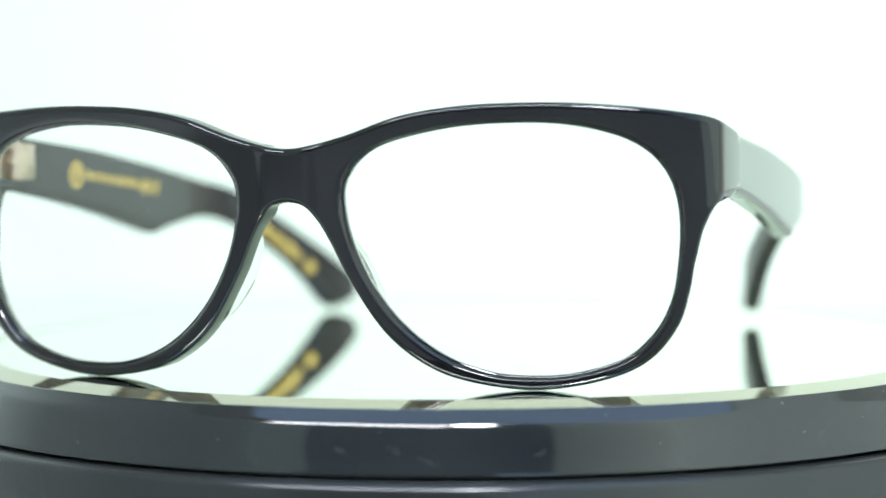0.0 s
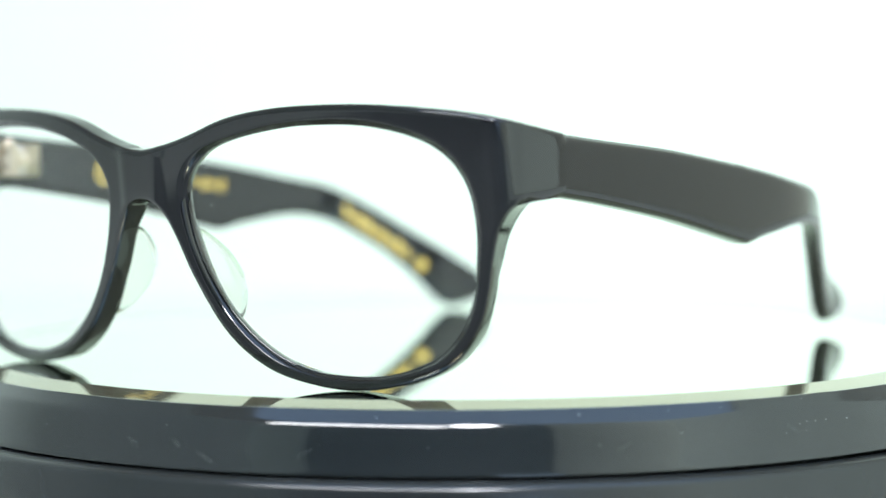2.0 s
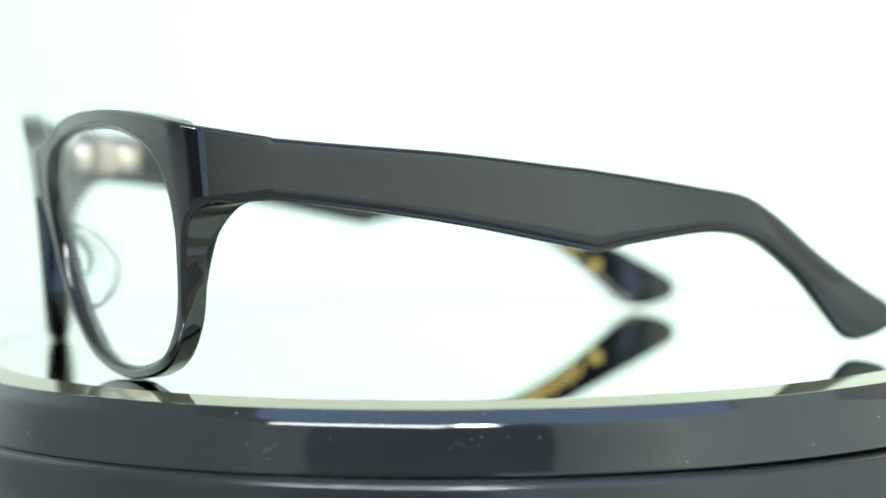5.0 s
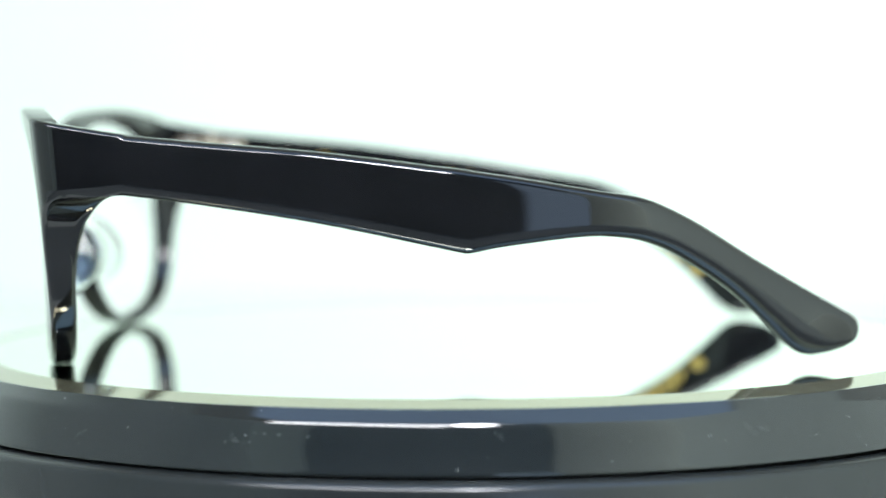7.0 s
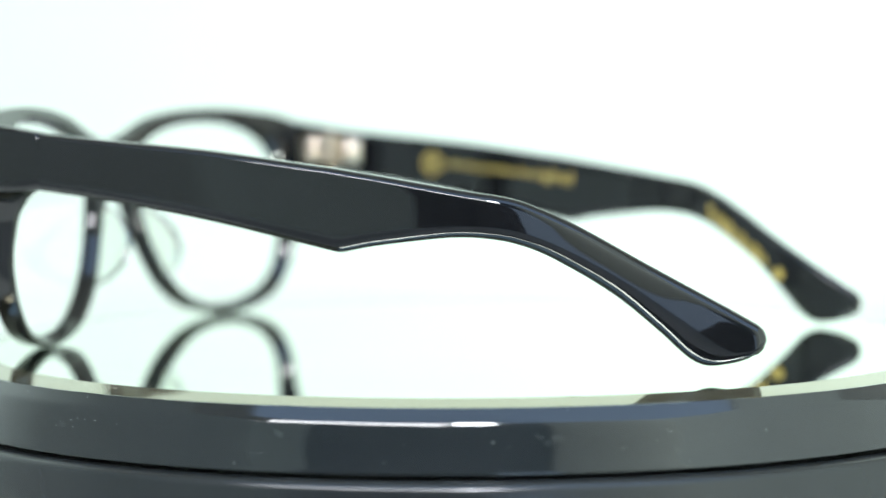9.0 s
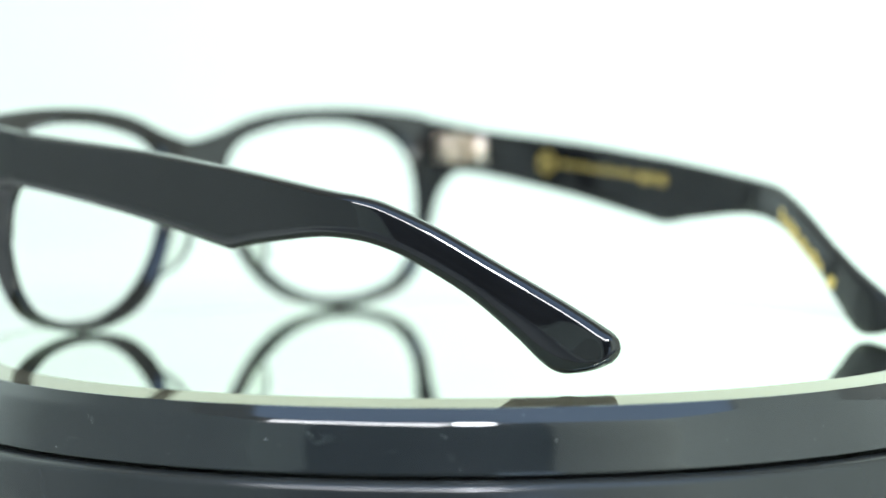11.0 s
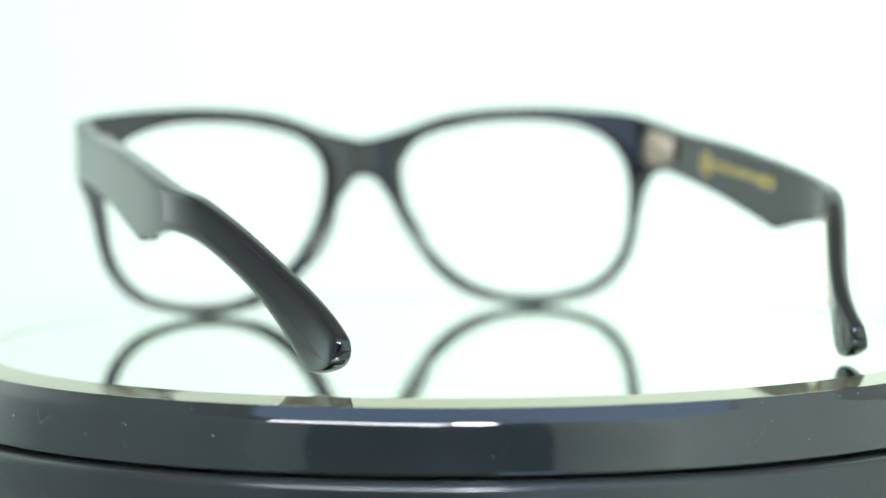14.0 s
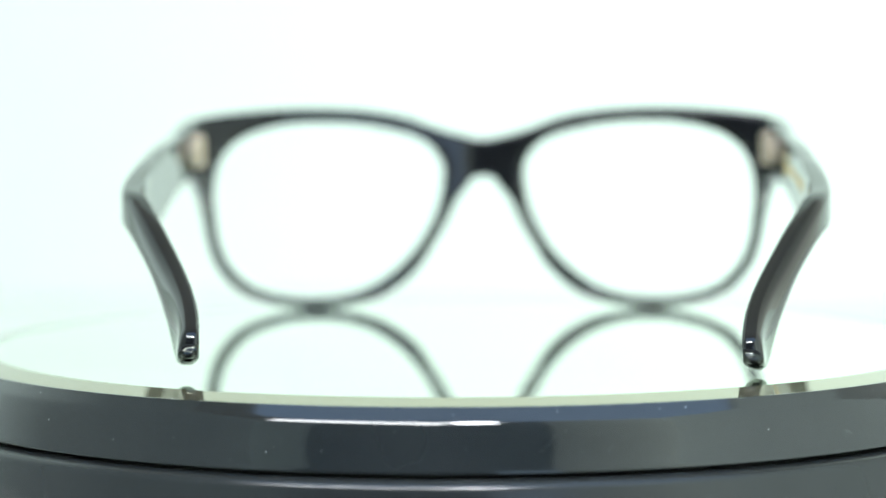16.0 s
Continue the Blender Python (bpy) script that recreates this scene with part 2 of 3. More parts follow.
# opening of one eye and the outline round it, each from the nose side over the top, in mm (s, z)
APERTURE = ((9.2, 30.3), (10.4, 33.9), (13.4, 37.0), (18.2, 39.0), (26.8, 40.8), (35.3, 41.4), (43.7, 41.1), (51.2, 39.4), (56.1, 36.6), (59.1, 32.1), (60.1, 26.0),
            (59.6, 18.9), (58.5, 13.8), (56.0, 9.2), (51.5, 5.2), (44.2, 2.9), (37.6, 2.4), (31.0, 3.0), (24.0, 5.6), (17.8, 10.4), (13.2, 16.5), (10.2, 23.4))
OUTLINE = ((0.0, 33.5), (0.0, 37.6), (8.6, 39.3), (18.0, 42.5), (26.8, 44.0), (35.3, 44.5), (43.7, 44.5), (53.0, 43.9), (62.0, 42.8), (77.9, 39.9), (77.9, 35.0),
           (77.9, 30.15), (71.8, 29.95), (66.8, 29.0), (63.9, 25.6), (62.4, 20.7), (61.4, 15.6), (59.6, 10.2), (55.4, 5.0), (49.0, 1.9), (39.0, 0.15), (29.5, 1.0), (22.0, 3.4),
           (15.2, 8.6), (9.6, 17.0), (6.4, 23.6), (3.6, 28.0), (0.0, 29.3))


def closed_curve(points, steps):
    pts = [Vector((*p, 0)) for p in points]
    n, out = len(pts), []
    for i in range(n):
        p0, p1, p2, p3 = (pts[(i + k - 1) % n] for k in range(4))
        for k in range(steps):
            t = k / steps
            out.append(0.5 * (2 * p1 + (p2 - p0) * t + (2 * p0 - 5 * p1 + 4 * p2 - p3) * t * t + (3 * p1 - p0 - 3 * p2 + p3) * t ** 3))
    return [(p.x, p.y) for p in out]


def outline_curve():
    """The outline with straight cuts at the bridge's middle and at the temple seam."""
    # carried on past the bridge's middle, so that both halves meet level
    top = catmull(((-8.6, 39.3),) + OUTLINE[1:10], 10)[10:]
    bottom = catmull(OUTLINE[11:] + ((-3.6, 28.0),), 10)[:-10]
    pts = [Vector(OUTLINE[0])] + top + [Vector(OUTLINE[10])] + bottom
    return [(max(0.0, p.x), p.y) for p in pts]


def ray_radius(curve, centre, angle):
    """Distance from centre to a closed curve in a direction."""
    d = (math.cos(angle), math.sin(angle))
    best = None
    for (ax, ay), (bx, by) in zip(curve, curve[1:] + curve[:1]):
        ex, ey = bx - ax, by - ay
        det = d[0] * -ey + d[1] * ex
        if abs(det) < 1e-9:
            continue
        rx, ry = ax - centre[0], ay - centre[1]
        t = (rx * -ey + ry * ex) / det
        k = (d[0] * ry - d[1] * rx) / det
        if t > 0 and -1e-6 <= k <= 1 + 1e-6 and (best is None or t > best):
            best = t
    return best


EYE_C = (36.0, 24.0)
INNER, OUTER = closed_curve(APERTURE, 8), outline_curve()


def rim_section(w, t):
    """Cross-section of the rim: (distance across, depth, face), closed, with an inner step round the lens; face is 1 on the front, -1 on the back."""
    ri = min(1.0, w * 0.32)
    front = [(0.0, 1.5, 0), (0.0, 0.95, 0), (0.12, 0.85, 0), (ri * 0.35, 0.78, 0), (ri * 0.42, 0.66, 0), (ri * 0.72, 0.27, 0), (ri * 1.0, 0.07, 0), (ri * 1.3, 0.0, 1)]
    a, b, n = ri * 1.3, max(ri * 1.3 + 0.1, w - 1.3), 24
    across = [a + (b - a) * i / n for i in range(1, n + 1)] + [w - (w - b) * f for f in (0.8, 0.62, 0.46, 0.32, 0.2, 0.1, 0.04, 0.0)]
    front += [(x, 0.0, 1) for x in across]
    # the rear inner edge slopes away to the lens
    rb = min(1.6, w * 0.58)
    back = [(rb + (x - a) * (w - rb) / (w - a), t, -1) for x in reversed(across)] + [(rb * 0.93, t - 0.04, 0), (rb * 0.78, t - 0.26, 0), (rb * 0.5, t - 0.8, 0), (rb * 0.22, t - 1.4, 0), (0.0, t - 1.85, 0)]
    return front + back


def edge_distance(points):
    """Distance of points (s, z) from the outline's free edge; the cuts at the bridge's middle and at the seam do not count."""
    free = [(p, q) for p, q in zip(OUTER, OUTER[1:] + OUTER[:1]) if not (p[0] < 0.01 and q[0] < 0.01) and not (p[0] > SEAM - 0.01 and q[0] > SEAM - 0.01)]
    free += [((-p[0], p[1]), (-q[0], q[1])) for p, q in free if max(p[0], q[0]) < 9]
    pts = np.array(points)
    best = np.full(len(pts), 99.0)
    for p, q in free:
        p, e = np.array(p), np.array(q) - np.array(p)
        k = np.clip(((pts - p) @ e) / max(1e-12, e @ e), 0, 1)
        best = np.minimum(best, np.linalg.norm(pts - p - k[:, None] * e, axis=1))
    return best


def resample(points, n, ease=False):
    """n points along a run of points, without its last; even, or crowded to both ends."""
    steps = [0.0]
    for p, q in zip(points, points[1:]):
        steps.append(steps[-1] + math.dist(p, q))
    out, k = [], 0
    for i in range(n):
        d = steps[-1] * (0.5 - 0.5 * math.cos(math.pi * i / n) if ease else i / n)
        while steps[k + 1] < d:
            k += 1
        f = (d - steps[k]) / max(1e-9, steps[k + 1] - steps[k])
        out.append(tuple(a + (b - a) * f for a, b in zip(points[k], points[k + 1])))
    return out


def runs(curve, keys, counts):
    """A closed curve cut at its points nearest to the keys, each run resampled."""
    at = [min(range(len(curve)), key=lambda i: math.dist(curve[i], key)) for key in keys]
    out = []
    for a, b, n in zip(at, at[1:] + at[:1], counts):
        run = curve[a:b + 1] if b > a else curve[a:] + curve[:b + 1]
        out += resample(run, n, ease=not out)
    return out


COUNTS = (22, 60, 20, 10, 26, 50, 46, 22)
RIM_IN = runs(INNER, ((9.3, 27.5), (10.9, 34.8), (56.1, 36.6), (58.2, 33.8), (59.7, 29.4), (60.1, 26.0), (37.6, 2.4), (13.2, 16.5)), COUNTS)
RIM_OUT = runs(OUTER, ((0.0, 29.3), (0.0, 37.6), (62.0, 42.8), (77.9, 39.9), (77.9, 30.15), (63.9, 25.6), (39.0, 0.15), (9.6, 17.0)), COUNTS)


def rim_depth(s, z):
    """The rim is deepest where it runs up into the end piece."""
    k = min(1.0, max(0.0, (s - 54) / 9)) * min(1.0, max(0.0, (30 - z) / 8 if z > 22 else (z - 4) / 14))
    return RIM_T + 0.6 * k


def table(rows, x):
    """Straight-line reading of a small table."""
    for (x0, y0), (x1, y1) in zip(rows, rows[1:]):
        if x <= x1:
            return y0 + (y1 - y0) * max(0.0, (x - x0) / (x1 - x0))
    return rows[-1][1]


# where the gusset leaves the front (s, z, depth) and its rear edge (inset from there, y, z), from low on the rim to the seam
GUSSET = ((59.9, 11.6, 1.1, -1.25, -63.9, 11.6), (61.25, 15.6, 0.95, -1.15, -63.4, 15.5), (62.42, 20.65, 0.8, -1.25, -62.7, 20.5),
          (63.98, 25.52, 0.75, -1.9, -61.5, 25.0), (66.85, 28.9, 0.7, -2.8, -59.3, 28.2), (71.8, 29.88, 0.6, -2.8, -57.2, 29.7), (77.8, 30.12, 0.9, -1.9, -54.6, 30.25))


def add_gusset(bm, sign):
    """The deep curve by which the rim runs back into the underside of the end piece."""
    rows = []
    for s1, z0, depth, du, y1, z1 in catmull(GUSSET, 8):
        lead, start = on_front(s1 - 0.2, z0 + 0.2, depth) / MM, on_front(s1, z0, depth) / MM
        u0, r = start.x - GX, 0.6
        u1 = u0 + du
        section = [(lead.x - GX, lead.y, z0)]
        for k in range(7):
            f = k / 6
            section.append((u0 + du * f, start.y + (y1 - r - start.y) * f, z0 + (z1 - z0) * f))
        for a in (0.3, 0.6, 0.9, 1.2, 1.57):
            section.append((u1 - r * (1 - math.cos(a)), y1 - r * (1 - math.sin(a)), z1))
        inner = max(u1 - 1.3, 59.8) if z1 > 18 else u1 - 0.9
        section += [(inner + 0.1, y1 - 0.1, z1), (inner, y1 - r, z1), (inner, start.y + 1.2, z0)]
        rows.append([bm.verts.new(((sign * u + GX) * MM, y * MM, z * MM)) for u, y, z in section])
    n = len(rows[0])
    for a, b in zip(rows, rows[1:]):
        for i in range(n):
            j = (i + 1) % n
            bm.faces.new((a[i], a[j], b[j], b[i]))
    bm.faces.new(rows[0])
    bm.faces.new(rows[-1])


def make_front(edge=0.85):
    bm = bmesh.new()
    flat, shape = [], []
    for (s0, z0), (s1, z1) in zip(RIM_IN, RIM_OUT):
        w = math.dist((s0, z0), (s1, z1))
        section = rim_section(w, rim_depth(s1, z1))
        flat += [(max(s0 + (s1 - s0) * x / w, 0.0), z0 + (z1 - z0) * x / w) for x, _, _ in section]
        shape += [(depth, face, w) for _, depth, face in section]
    rows_n, away = len(section), edge_distance(flat)
    for sign in (1, -1):
        verts = []
        for (s1, z1), (depth, face, w), d in zip(flat, shape, away):
            r = min(edge, w * 0.36)
            if face and d < r:
                depth += face * (r - math.sqrt(max(0.0, r * r - (r - d) ** 2)))
            verts.append(bm.verts.new(on_front(sign * s1, z1, depth)))
        rows = [verts[i:i + rows_n] for i in range(0, len(verts), rows_n)]
        for k, (a, b) in enumerate(zip(rows, rows[1:] + rows[:1])):
            for i in range(rows_n):
                j = (i + 1) % rows_n
                if not (k < COUNTS[0] and shape[i][1] == 1 and shape[j][1] == -1):
                    bm.faces.new((a[i], a[j], b[j], b[i]))
    bmesh.ops.remove_doubles(bm, verts=bm.verts, dist=0.000012)
    for sign in (1, -1):
        add_gusset(bm, sign)
    return bm


front = sharpen(part("front_frame", make_front(), ACETATE, eyeglasses, "glossy black acetate front"), 42)


def make_lens(sign):
    """Clear lens with equal curves, its edge let into the rim."""
    bm = bmesh.new()
    rings = []
    for depth in (1.2, 2.4):
        for f in (1.008, 0.8, 0.6, 0.4, 0.2):
            ring = []
            for i in range(96):
                a = 2 * math.pi * i / 96
                r = ray_radius(INNER, EYE_C, a) * f
                ring.append(bm.verts.new(on_front(sign * min(60.9, EYE_C[0] + r * math.cos(a)), EYE_C[1] + r * math.sin(a), depth)))
            rings.append(ring)
    for k in (0, 1, 2, 3, 5, 6, 7, 8):
        a, b = rings[k], rings[k + 1]
        for i in range(96):
            j = (i + 1) % 96
            bm.faces.new((a[i], a[j], b[j], b[i]))
    for ring in (rings[4], rings[9]):
        bm.faces.new(ring)
    a, b = rings[0], rings[5]
    for i in range(96):
        j = (i + 1) % 96
        bm.faces.new((a[i], a[j], b[j], b[i]))
    return bm


rng = random.Random(11)
for sign in (1, -1):
    lens = sharpen(part("lens", make_lens(sign), LENS, eyeglasses, "clear colourless lens"), 30)
    lens.visible_shadow = False
    # lint and specks on the lens, thickest on its nose side
    bm = bmesh.new()
    for _ in range(16):
        m = Matrix.Translation(on_front(sign * (12 + 44 * rng.random() ** 1.6), rng.uniform(14, 35), 1.17))
        m = m @ Matrix.Rotation(rng.uniform(0, 3.1), 4, "Y") @ Matrix.Diagonal((1, 0.3, rng.choice((1, 1, 1.5, 5)), 1))
        bmesh.ops.create_icosphere(bm, subdivisions=1, radius=rng.choice((0.00003, 0.00004, 0.00006)), matrix=m)
    part("lint", bm, LINT, lens, "pale specks of lint")


def make_pad(sign):
    """Clear acetate nose pad: a thin curved blade behind the nose side of the rim."""
    bm = bmesh.new()
    rows, cols = [], 12
    for i in range(49):
        k = 0.5 - 0.5 * math.cos(math.pi * (0.01 + 0.98 * i / 48))
        z = 25.4 - 15.8 * k
        s = 7.2 + 5.2 * k + 2.2 * k * k
        reach = 7.6 * math.sin(math.pi * k) ** 0.6
        row = []
        for j in range(2 * cols):
            f = j / cols if j < cols else 2 - j / cols
            thick = 0.6 * min(1.0, reach / 3.5) * math.sqrt(max(0.0, 1 - f ** 6)) * (1 if j >= cols else -1)
            row.append(bm.verts.new(on_front(sign * (s + thick + 1.1 * f * reach / 7.6), z, RIM_T - 0.9 + reach * f)))
        rows.append(row)
    for a, b in zip(rows, rows[1:]):
        for i in range(len(a)):
            j = (i + 1) % len(a)
            bm.faces.new((a[i], a[j], b[j], b[i]))
    bm.faces.new(rows[0])
    bm.faces.new(rows[-1])
    bmesh.ops.remove_doubles(bm, verts=bm.verts, dist=0.00001)
    return bm


for sign in (1, -1):
    pad = part("nose_pad", make_pad(sign), PAD, eyeglasses, "clear acetate nose pad")
    sharpen(pad, 60)
    pad.visible_shadow = False

# side view of a temple: top (y, z) and bottom (y, z), from the seam to the tip
TEMPLE = ((-54.75, 39.9, -54.75, 30.15), (-42, 38.6, -42, 28.4), (-23, 36.8, -23, 25.2), (-5, 34.4, -4.5, 21.2), (-1, 33.9, -0.4, 20.3), (1.5, 33.5, 1.4, 20.05), (4, 33.1, 3.4, 20.4),
          (9, 32.3, 8, 21.2), (22, 30.1, 20, 22.5), (29.4, 28.9, 27, 22.2), (34, 27.3, 32, 21.0), (40.4, 24.0, 37, 18.6), (49.7, 18.1, 45, 13.2), (58.6, 12.6, 51.5, 7.2),
          (64.1, 9.25, 55.7, 2.9), (66.7, 7.6, 58.4, 1.4), (67.5, 6.3, 61.3, 1.5), (67.6, 5.2, 64.2, 2.2), (67.3, 4.4, 66.0, 3.1))


PLAN = catmull(((-60, BEND[779][0] + 0.3), (-54.75, BEND[779][0]), (-20, 65.9), (2, 65.5), (14, 65.1), (23, 64.3), (31, 62.2), (38, 58.7), (46, 54.7), (55, 50.4), (61, 48.5), (67, 47.6), (76, 47.4)), 8)


def plan_u(y):
    """Outer face of a temple seen from above: straight, then bowed in behind the ear."""
    for (y0, u0), (y1, u1) in zip(PLAN, PLAN[1:]):
        if y <= y1:
            return u0 + (u1 - u0) * (y - y0) / (y1 - y0)
    return PLAN[-1][1]


def plan_smooth(y):
    return sum(plan_u(y + d) for d in (-6, -4, -2, 0, 2, 4, 6)) / 7 if y > -44 else plan_u(y)


def temple_place(sign, y, z, depth):
    h = math.atan2(plan_smooth(y + 1) - plan_smooth(y - 1), 2.0)
    u = plan_smooth(y)
    return Vector(((sign * (u - depth * math.cos(h)) + GX) * MM, (y + depth * math.sin(h)) * MM, z * MM))


def temple_section(h, thick, rt, rb, belly, bow):
    """Rounded section: (fraction down, depth), from the top outer corner round; rt and rb are corner radii."""
    rt, rb = min(rt, h * 0.42), min(rb, h * 0.42)
    steps = (0.0, 0.26, 0.52, 0.79, 1.05, 1.31, 1.5708)
    rx, n = min(rt * 1.2, thick * 0.4), 8
    bx = thick * (0.22 + 0.3 * belly)
    ri = min(0.5 + belly, h * 0.3)
    out = [(rt * (1 - math.sin(k)), rx * (1 - math.cos(k))) for k in reversed(steps)]
    out += [(rt + (h - rt - rb) * i / n, 0.0) for i in range(1, n)]
    out += [(h - rb * (1 - math.sin(k)), bx * (1 - math.cos(k))) for k in steps]
    # the inner lower edge is eased off towards the tip
    rl, rd = min(0.5 + 4.2 * belly, h * 0.4), min(0.5 + 2.2 * belly, thick * 0.5)
    out += [(h - rl * (1 - math.cos(k)), thick - rd * (1 - math.sin(k))) for k in steps]
    out += [(h - rl + (rl + ri - h) * i / n, thick) for i in range(1, n)]
    out += [(ri * (1 - math.cos(k)), thick - ri * (1 - math.sin(k))) for k in reversed(steps)]
    # the upper part of the outer face rolls over more than the lower
    roll = lambda f: bow * (1 - f / 0.62) ** 2 if f < 0.62 else 0.35 * bow * ((f - 0.62) / 0.38) ** 2
    return [(d, t + roll(d / h) * (1 - t / thick)) for d, t in out]


def temple_thick(y):
    return 3.9 - 0.2 * min(1.0, max(0.0, (y - 36) / 22))


def make_temple(sign):
    bm = bmesh.new()
    rows = []
    spine = catmull(TEMPLE, 6)
    for i, (yt, zt, yb, zb) in enumerate(spine):
        # the tip is rounded like a thumb
        end = max(0.0, (i - len(spine) + 15) / 14)
        squeeze = 1.0 - 0.46 * (1.0 - math.sqrt(max(0.0, 1.0 - end * end)))
        h = math.hypot(yt - yb, zt - zb)
        back = min(1.0, max(0.0, (yt - 12) / 30))
        thick = temple_thick(yt)
        rt, rb = 1.2 + back * 0.6, 1.4 + back * 0.4
        bow = 0.10 + 0.65 * min(1.0, max(0.0, (yt - 26) / 22))
        row = []
        for down, depth in temple_section(h, thick, rt, rb, 0.10 + 0.45 * back, bow):
            f = down / h
            depth = thick / 2 + (depth - thick / 2) * squeeze
            row.append(bm.verts.new(temple_place(sign, yt + (yb - yt) * f, zt + (zb - zt) * f, depth)))
        rows.append(row)
    for a, b in zip(rows, rows[1:]):
        for i in range(len(a)):
            j = (i + 1) % len(a)
            bm.faces.new((a[i], a[j], b[j], b[i]))
    bm.faces.new(rows[0])
    # rounded end
    last = rows[-1]
    mid = sum((v.co for v in last), Vector()) / len(last)
    way = Vector((-sign * 0.2, 0.55, -0.6))
    base = [v.co.copy() for v in last]
    for k in range(1, 10):
        shrink, reach = 1 - math.cos(k * 0.165), 0.3 * math.sin(k * 0.165)
        ring = [bm.verts.new(c.lerp(mid, shrink) + way * reach * MM) for c in base]
        for i in range(len(last)):
            j = (i + 1) % len(last)
            bm.faces.new((last[i], last[j], ring[j], ring[i]))
        last = ring
    bm.faces.new(last)
    return bm


def on_inner(sign, y, z, proud=0.06):
    """Place on the inner face of a temple."""
    return temple_place(sign, y, z, temple_thick(y) + proud)


def inlay(bm, sign, y0, y1, z0, z1, slope, thick=0.12):
    """A foil-stamped bar on the inner face; slope follows the temple."""
    pts = []
    for lift in (-thick, thick * 0.4):
        for y, z in ((y0, z0), (y1, z0), (y1, z1), (y0, z1)):
            pts.append(bm.verts.new(on_inner(sign, y, z + slope * (y - y0), lift)))
    for q in ((0, 1, 2, 3), (4, 5, 6, 7), (0, 1, 5, 4), (1, 2, 6, 5), (2, 3, 7, 6), (3, 0, 4, 7)):
        bm.faces.new([pts[i] for i in q])


temples = {}
for sign in (1, -1):
    temples[sign] = sharpen(part("temple", make_temple(sign), ACETATE, eyeglasses, "black acetate temple with an angular lower edge"), 75)

# hinges: brass leaves and knuckles across each seam
for sign in (1, -1):
    hinge = None
    for y0, y1, z0, z1, depth in ((-62.3, -56.3, 32.2, 38.6, 4.2), (-54.2, -47.8, 31.9, 38.2, 4.1)):
        bm = bmesh.new()
        a = temple_place(sign, (y0 + y1) / 2, (z0 + z1) / 2, depth + 0.5)
        box(bm, a, ((1.6) * MM, (y1 - y0) * MM, (z1 - z0) * MM), bevel=0.0003)
        ob = part("hinge_leaf", bm, HINGE, temples[sign] if y0 > -55 else front, "brass hinge leaf")
    # five interleaved barrels and the screw through them
    for k in range(5):
        bm = bmesh.new()
        place = temple_place(sign, -55.2, 32.7 + 1.28 * k, 5.2)
        bmesh.ops.create_cone(bm, cap_ends=True, segments=20, radius1=0.00155, radius2=0.00155, depth=0.0012)
        box(bm, (-sign * 0.0002, (0.0012 if k % 2 else -0.0012), 0), (0.0016, 0.0022, 0.0011))
        bmesh.ops.translate(bm, verts=bm.verts, vec=place)
        sharpen(part("hinge_knuckle", bm, HINGE, temples[sign] if k % 2 else front, "brass hinge knuckle"))
    bm = bmesh.new()
    bmesh.ops.create_cone(bm, cap_ends=True, segments=20, radius1=0.0011, radius2=0.0009, depth=0.0005)
    bmesh.ops.translate(bm, verts=bm.verts, vec=temple_place(sign, -55.2, 38.75, 5.2))
    sharpen(part("hinge_screw", bm, HINGE, front, "small brass hinge screw"))

# gold stamping on the inner face of one temple: an emblem, a worn line of lettering, and a line on the tip
def foil_disc(bm, y0, z0, r0, r1, n=28, thick=0.12):
    """A foil-stamped ring, or a disc where r0 is 0, on the inner face."""
    rings = []
    for r, lift in ((r0, -thick), (r1, -thick), (r1, thick * 0.4), (r0, thick * 0.4)):
        rings.append([bm.verts.new(on_inner(-1, y0 + r * math.cos(2 * math.pi * i / n), z0 + r * math.sin(2 * math.pi * i / n), lift)) for i in range(n)])
    for a, b in zip(rings, rings[1:] + rings[:1]):
        for i in range(n):
            j = (i + 1) % n
            bm.faces.new((a[i], a[j], b[j], b[i]))


bm = bmesh.new()
foil_disc(bm, -30.6, 32.4, 1.85, 2.45)
for y0, y1, z0, z1 in ((-31.6, -31.1, 31.2, 33.6), (-31.1, -30.0, 33.1, 33.6), (-31.1, -30.0, 32.1, 32.5), (-30.0, -29.5, 31.2, 33.6)):
    inlay(bm, -1, y0, y1, z0, z1, 0.0)
part("emblem", bm, GOLD, temples[-1], "gold foil round emblem", smooth=False)
y = -27.0
for k, width in enumerate((0.55, 0.9, 0.5, 0.8, 0.45, 0.9, 0.7, 0.5, 1.0, 0.6, 0.9, 0.5, 0.8, 1.1, 0.6, 0.9, 0.5, 1.2, 0.8, 0.6, 0.9, 0.7)):
    bm = bmesh.new()
    z = 31.5 - 0.105 * (y + 27)
    low, high = ((0.1, 1.3), (0.1, 1.7), (0.0, 1.4))[k % 3] if k < 16 else ((-0.5, 2.0), (0.0, 1.6), (-0.7, 1.5))[k % 3]
    inlay(bm, -1, y, y + width, z + low, z + high, -0.105)
    part("lettering_bar", bm, GOLD, temples[-1], "gold foil lettering bar", smooth=False)
    y += width + 0.60
y = 35.0
for width in (1.2, 0.7, 1.1, 1.3, 0.8, 1.0, 0.9, 1.4, 0.9):
    bm = bmesh.new()
    z = 21.6 - 0.72 * (y - 35.0)
    inlay(bm, -1, y, y + width, z, z + (3.0 if width > 0.95 else 2.4), -0.72)
    part("lettering_bar", bm, GOLD, temples[-1], "gold foil lettering bar", smooth=False)
    y += width + 0.55
bm = bmesh.new()
foil_disc(bm, 51.4, 10.7, 0.0, 1.3)
bmesh.ops.remove_doubles(bm, verts=bm.verts, dist=0.00001)
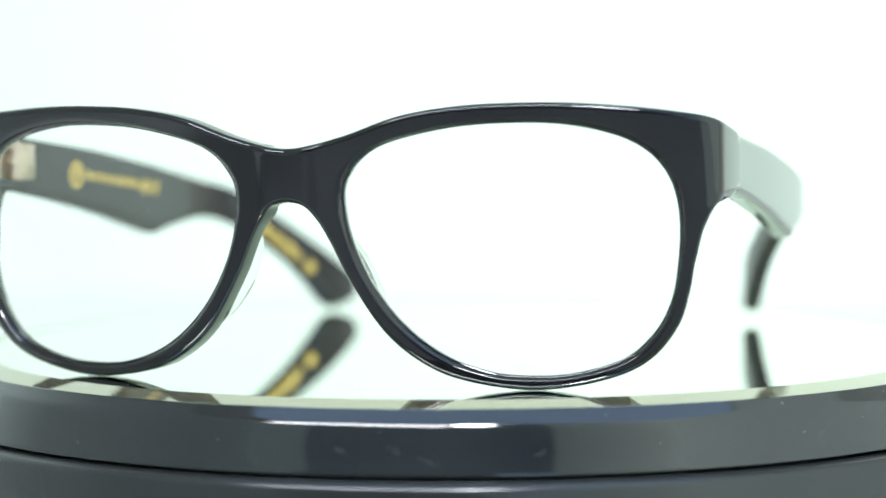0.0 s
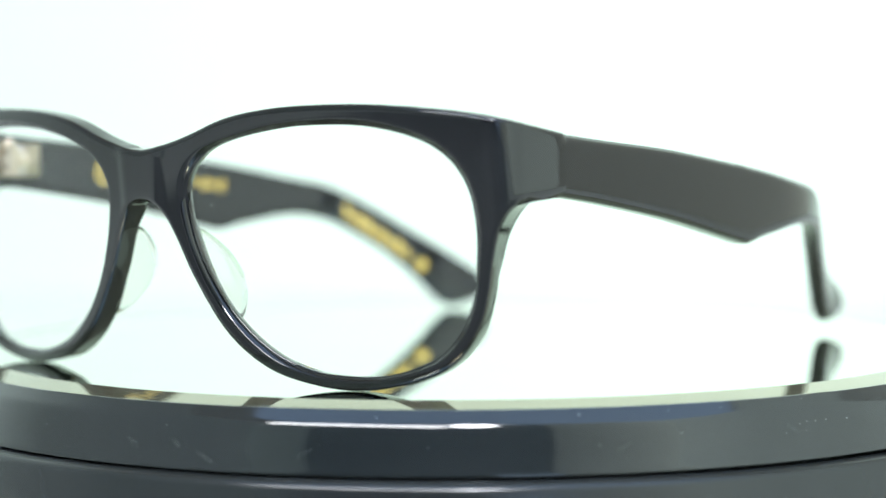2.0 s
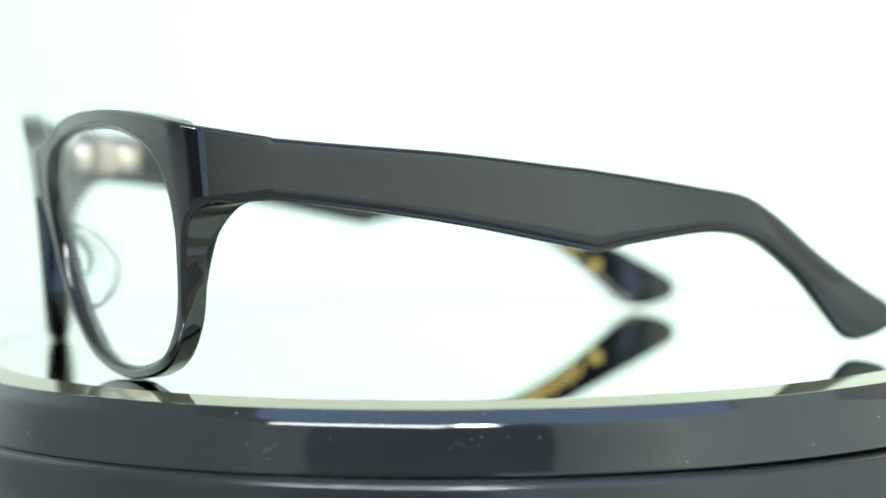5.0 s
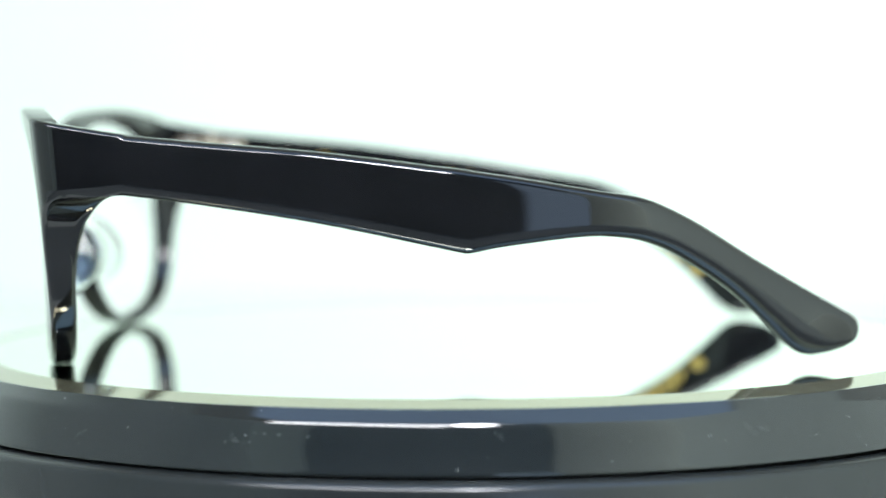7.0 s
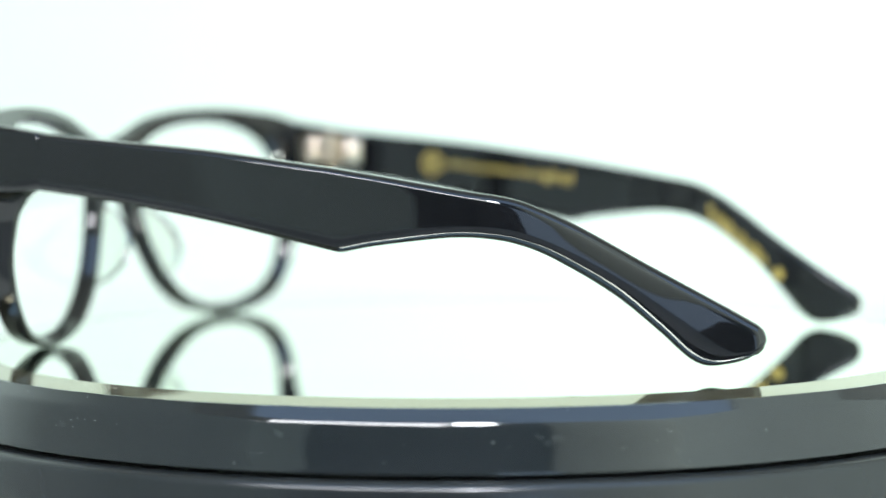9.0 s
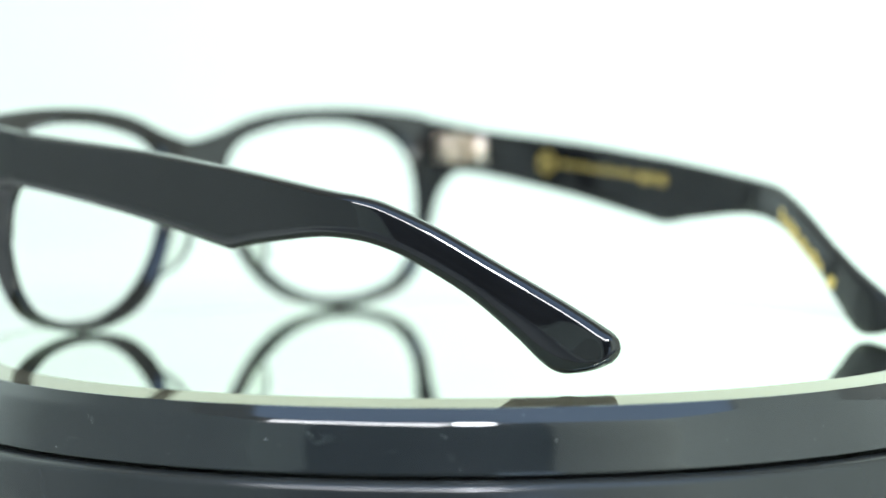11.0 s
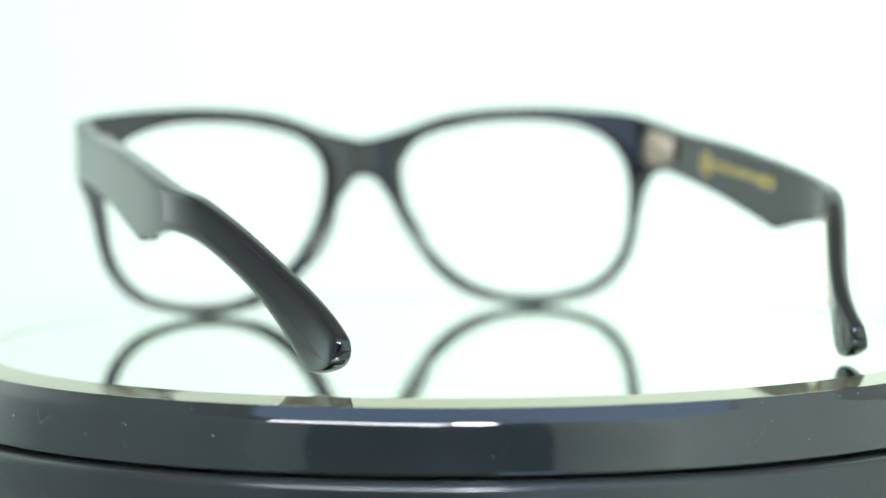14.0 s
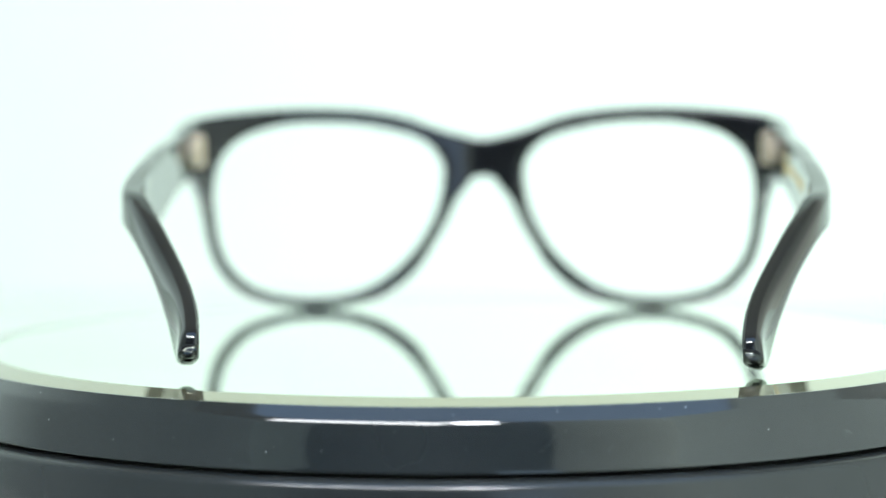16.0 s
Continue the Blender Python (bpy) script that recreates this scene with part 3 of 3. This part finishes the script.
part("lettering_dot", bm, GOLD, temples[-1], "gold foil dot after the lettering", smooth=False)

# the two temples are not quite alike: one stands a little higher and wider at the tip
HINGE_AT = Vector((GX * MM, -0.0547, 0.035))
for sign, lift, inward in ((1, 0.25, 0.0), (-1, -0.30, 0.45)):
    pivot = Matrix.Translation(HINGE_AT + Vector((sign * 0.0664, 0, 0)))
    temples[sign].matrix_basis = pivot @ pose(0, 0, 0, lift, 0, sign * inward) @ pivot.inverted()


# dust on the rim
rng = random.Random(5)
bm = bmesh.new()
for _ in range(110):
    a = rng.uniform(0, 2 * math.pi)
    if rng.random() < 0.4:
        f = rng.random()
        r, z = 0.0946 + 0.0007 * f, -0.0009 - 0.0009 * f
    else:
        f = rng.random()
        r, z = 0.0963 + 0.0020 * f, -0.0036 - 0.0056 * f
    m = Matrix.Translation((r * math.cos(a), r * math.sin(a), z + UP)) @ Matrix.Rotation(a, 4, "Z") @ Matrix.Rotation(radians(-38), 4, "Y")
    size = rng.choice((0.00004, 0.00005, 0.00007, 0.0001))
    made = bmesh.ops.create_icosphere(bm, subdivisions=1, radius=size, matrix=m @ Matrix.Diagonal((0.4, rng.uniform(0.7, 2.2), rng.uniform(0.7, 1.5), 1)))
# a scuffed patch on the rim
for _ in range(16):
    a, f = radians(rng.uniform(-27, -13)), rng.random() ** 2
    m = Matrix.Translation(((0.0963 + 0.0009 * f) * math.cos(a), (0.0963 + 0.0009 * f) * math.sin(a), -0.0036 - 0.0025 * f + UP)) @ Matrix.Rotation(a, 4, "Z") @ Matrix.Rotation(radians(-24), 4, "Y")
    bmesh.ops.create_icosphere(bm, subdivisions=1, radius=0.00007, matrix=m @ Matrix.Diagonal((0.2, rng.uniform(1.5, 5), rng.uniform(0.4, 1.0), 1)))
# small smears of settled dust, and a few hairline scratches
def on_rim(f, a):
    """Frame on the rim's flank: f from its upper to its lower edge, a round it."""
    r, z = 0.0964 + 0.0019 * f, -0.0037 - 0.0055 * f
    return Matrix.Translation((r * math.cos(a), r * math.sin(a), z + UP)) @ Matrix.Rotation(a, 4, "Z") @ Matrix.Rotation(radians(-25), 4, "Y")


for _ in range(22):
    a0, f0, lean, n = rng.uniform(0, 2 * math.pi), rng.uniform(0.1, 0.85), rng.uniform(-0.6, 0.6), rng.randint(10, 34)
    for _ in range(n):
        d, e = rng.gauss(0, 0.0007), rng.gauss(0, 0.05)
        m = on_rim(min(1.0, max(0.0, f0 + e + lean * d / 0.004)), a0 + d / 0.0975)
        bmesh.ops.create_icosphere(bm, subdivisions=1, radius=rng.choice((0.00002, 0.00003, 0.00004)), matrix=m @ Matrix.Diagonal((0.3, rng.uniform(0.7, 2.0), 1, 1)))
for _ in range(4):
    m = on_rim(rng.uniform(0.1, 0.9), rng.uniform(0, 2 * math.pi)) @ Matrix.Rotation(rng.uniform(-1.2, 1.2), 4, "X")
    bmesh.ops.create_icosphere(bm, subdivisions=1, radius=0.00002, matrix=m @ Matrix.Diagonal((0.3, rng.uniform(12, 30), 0.7, 1)))
tagged(part("dust", bm, DUST, platter, "fine pale dust specks"), kind="stuff")


def turned(t, a):
    """Pose of what the platter carries: turned clockwise by a, and rocked."""
    for (t0, z0, tilt0), (t1, z1, tilt1) in zip(ROCK, ROCK[1:]):
        if t <= t1:
            k = (t - t0) / (t1 - t0)
            return pose(0, 0, (z0 + (z1 - z0) * k) * MM, 0, tilt0 + (tilt1 - tilt0) * k, 0) @ pose(0, 0, 0, 0, 0, -a)


def motions():
    lift = Matrix.Translation((0, 0, UP))
    walk(eyeglasses, [(t, turned(t, a)) for t, a in TURN])
    walk(platter, [(t, lift @ turned(t, a) @ lift.inverted()) for t, a in TURN])


motions()
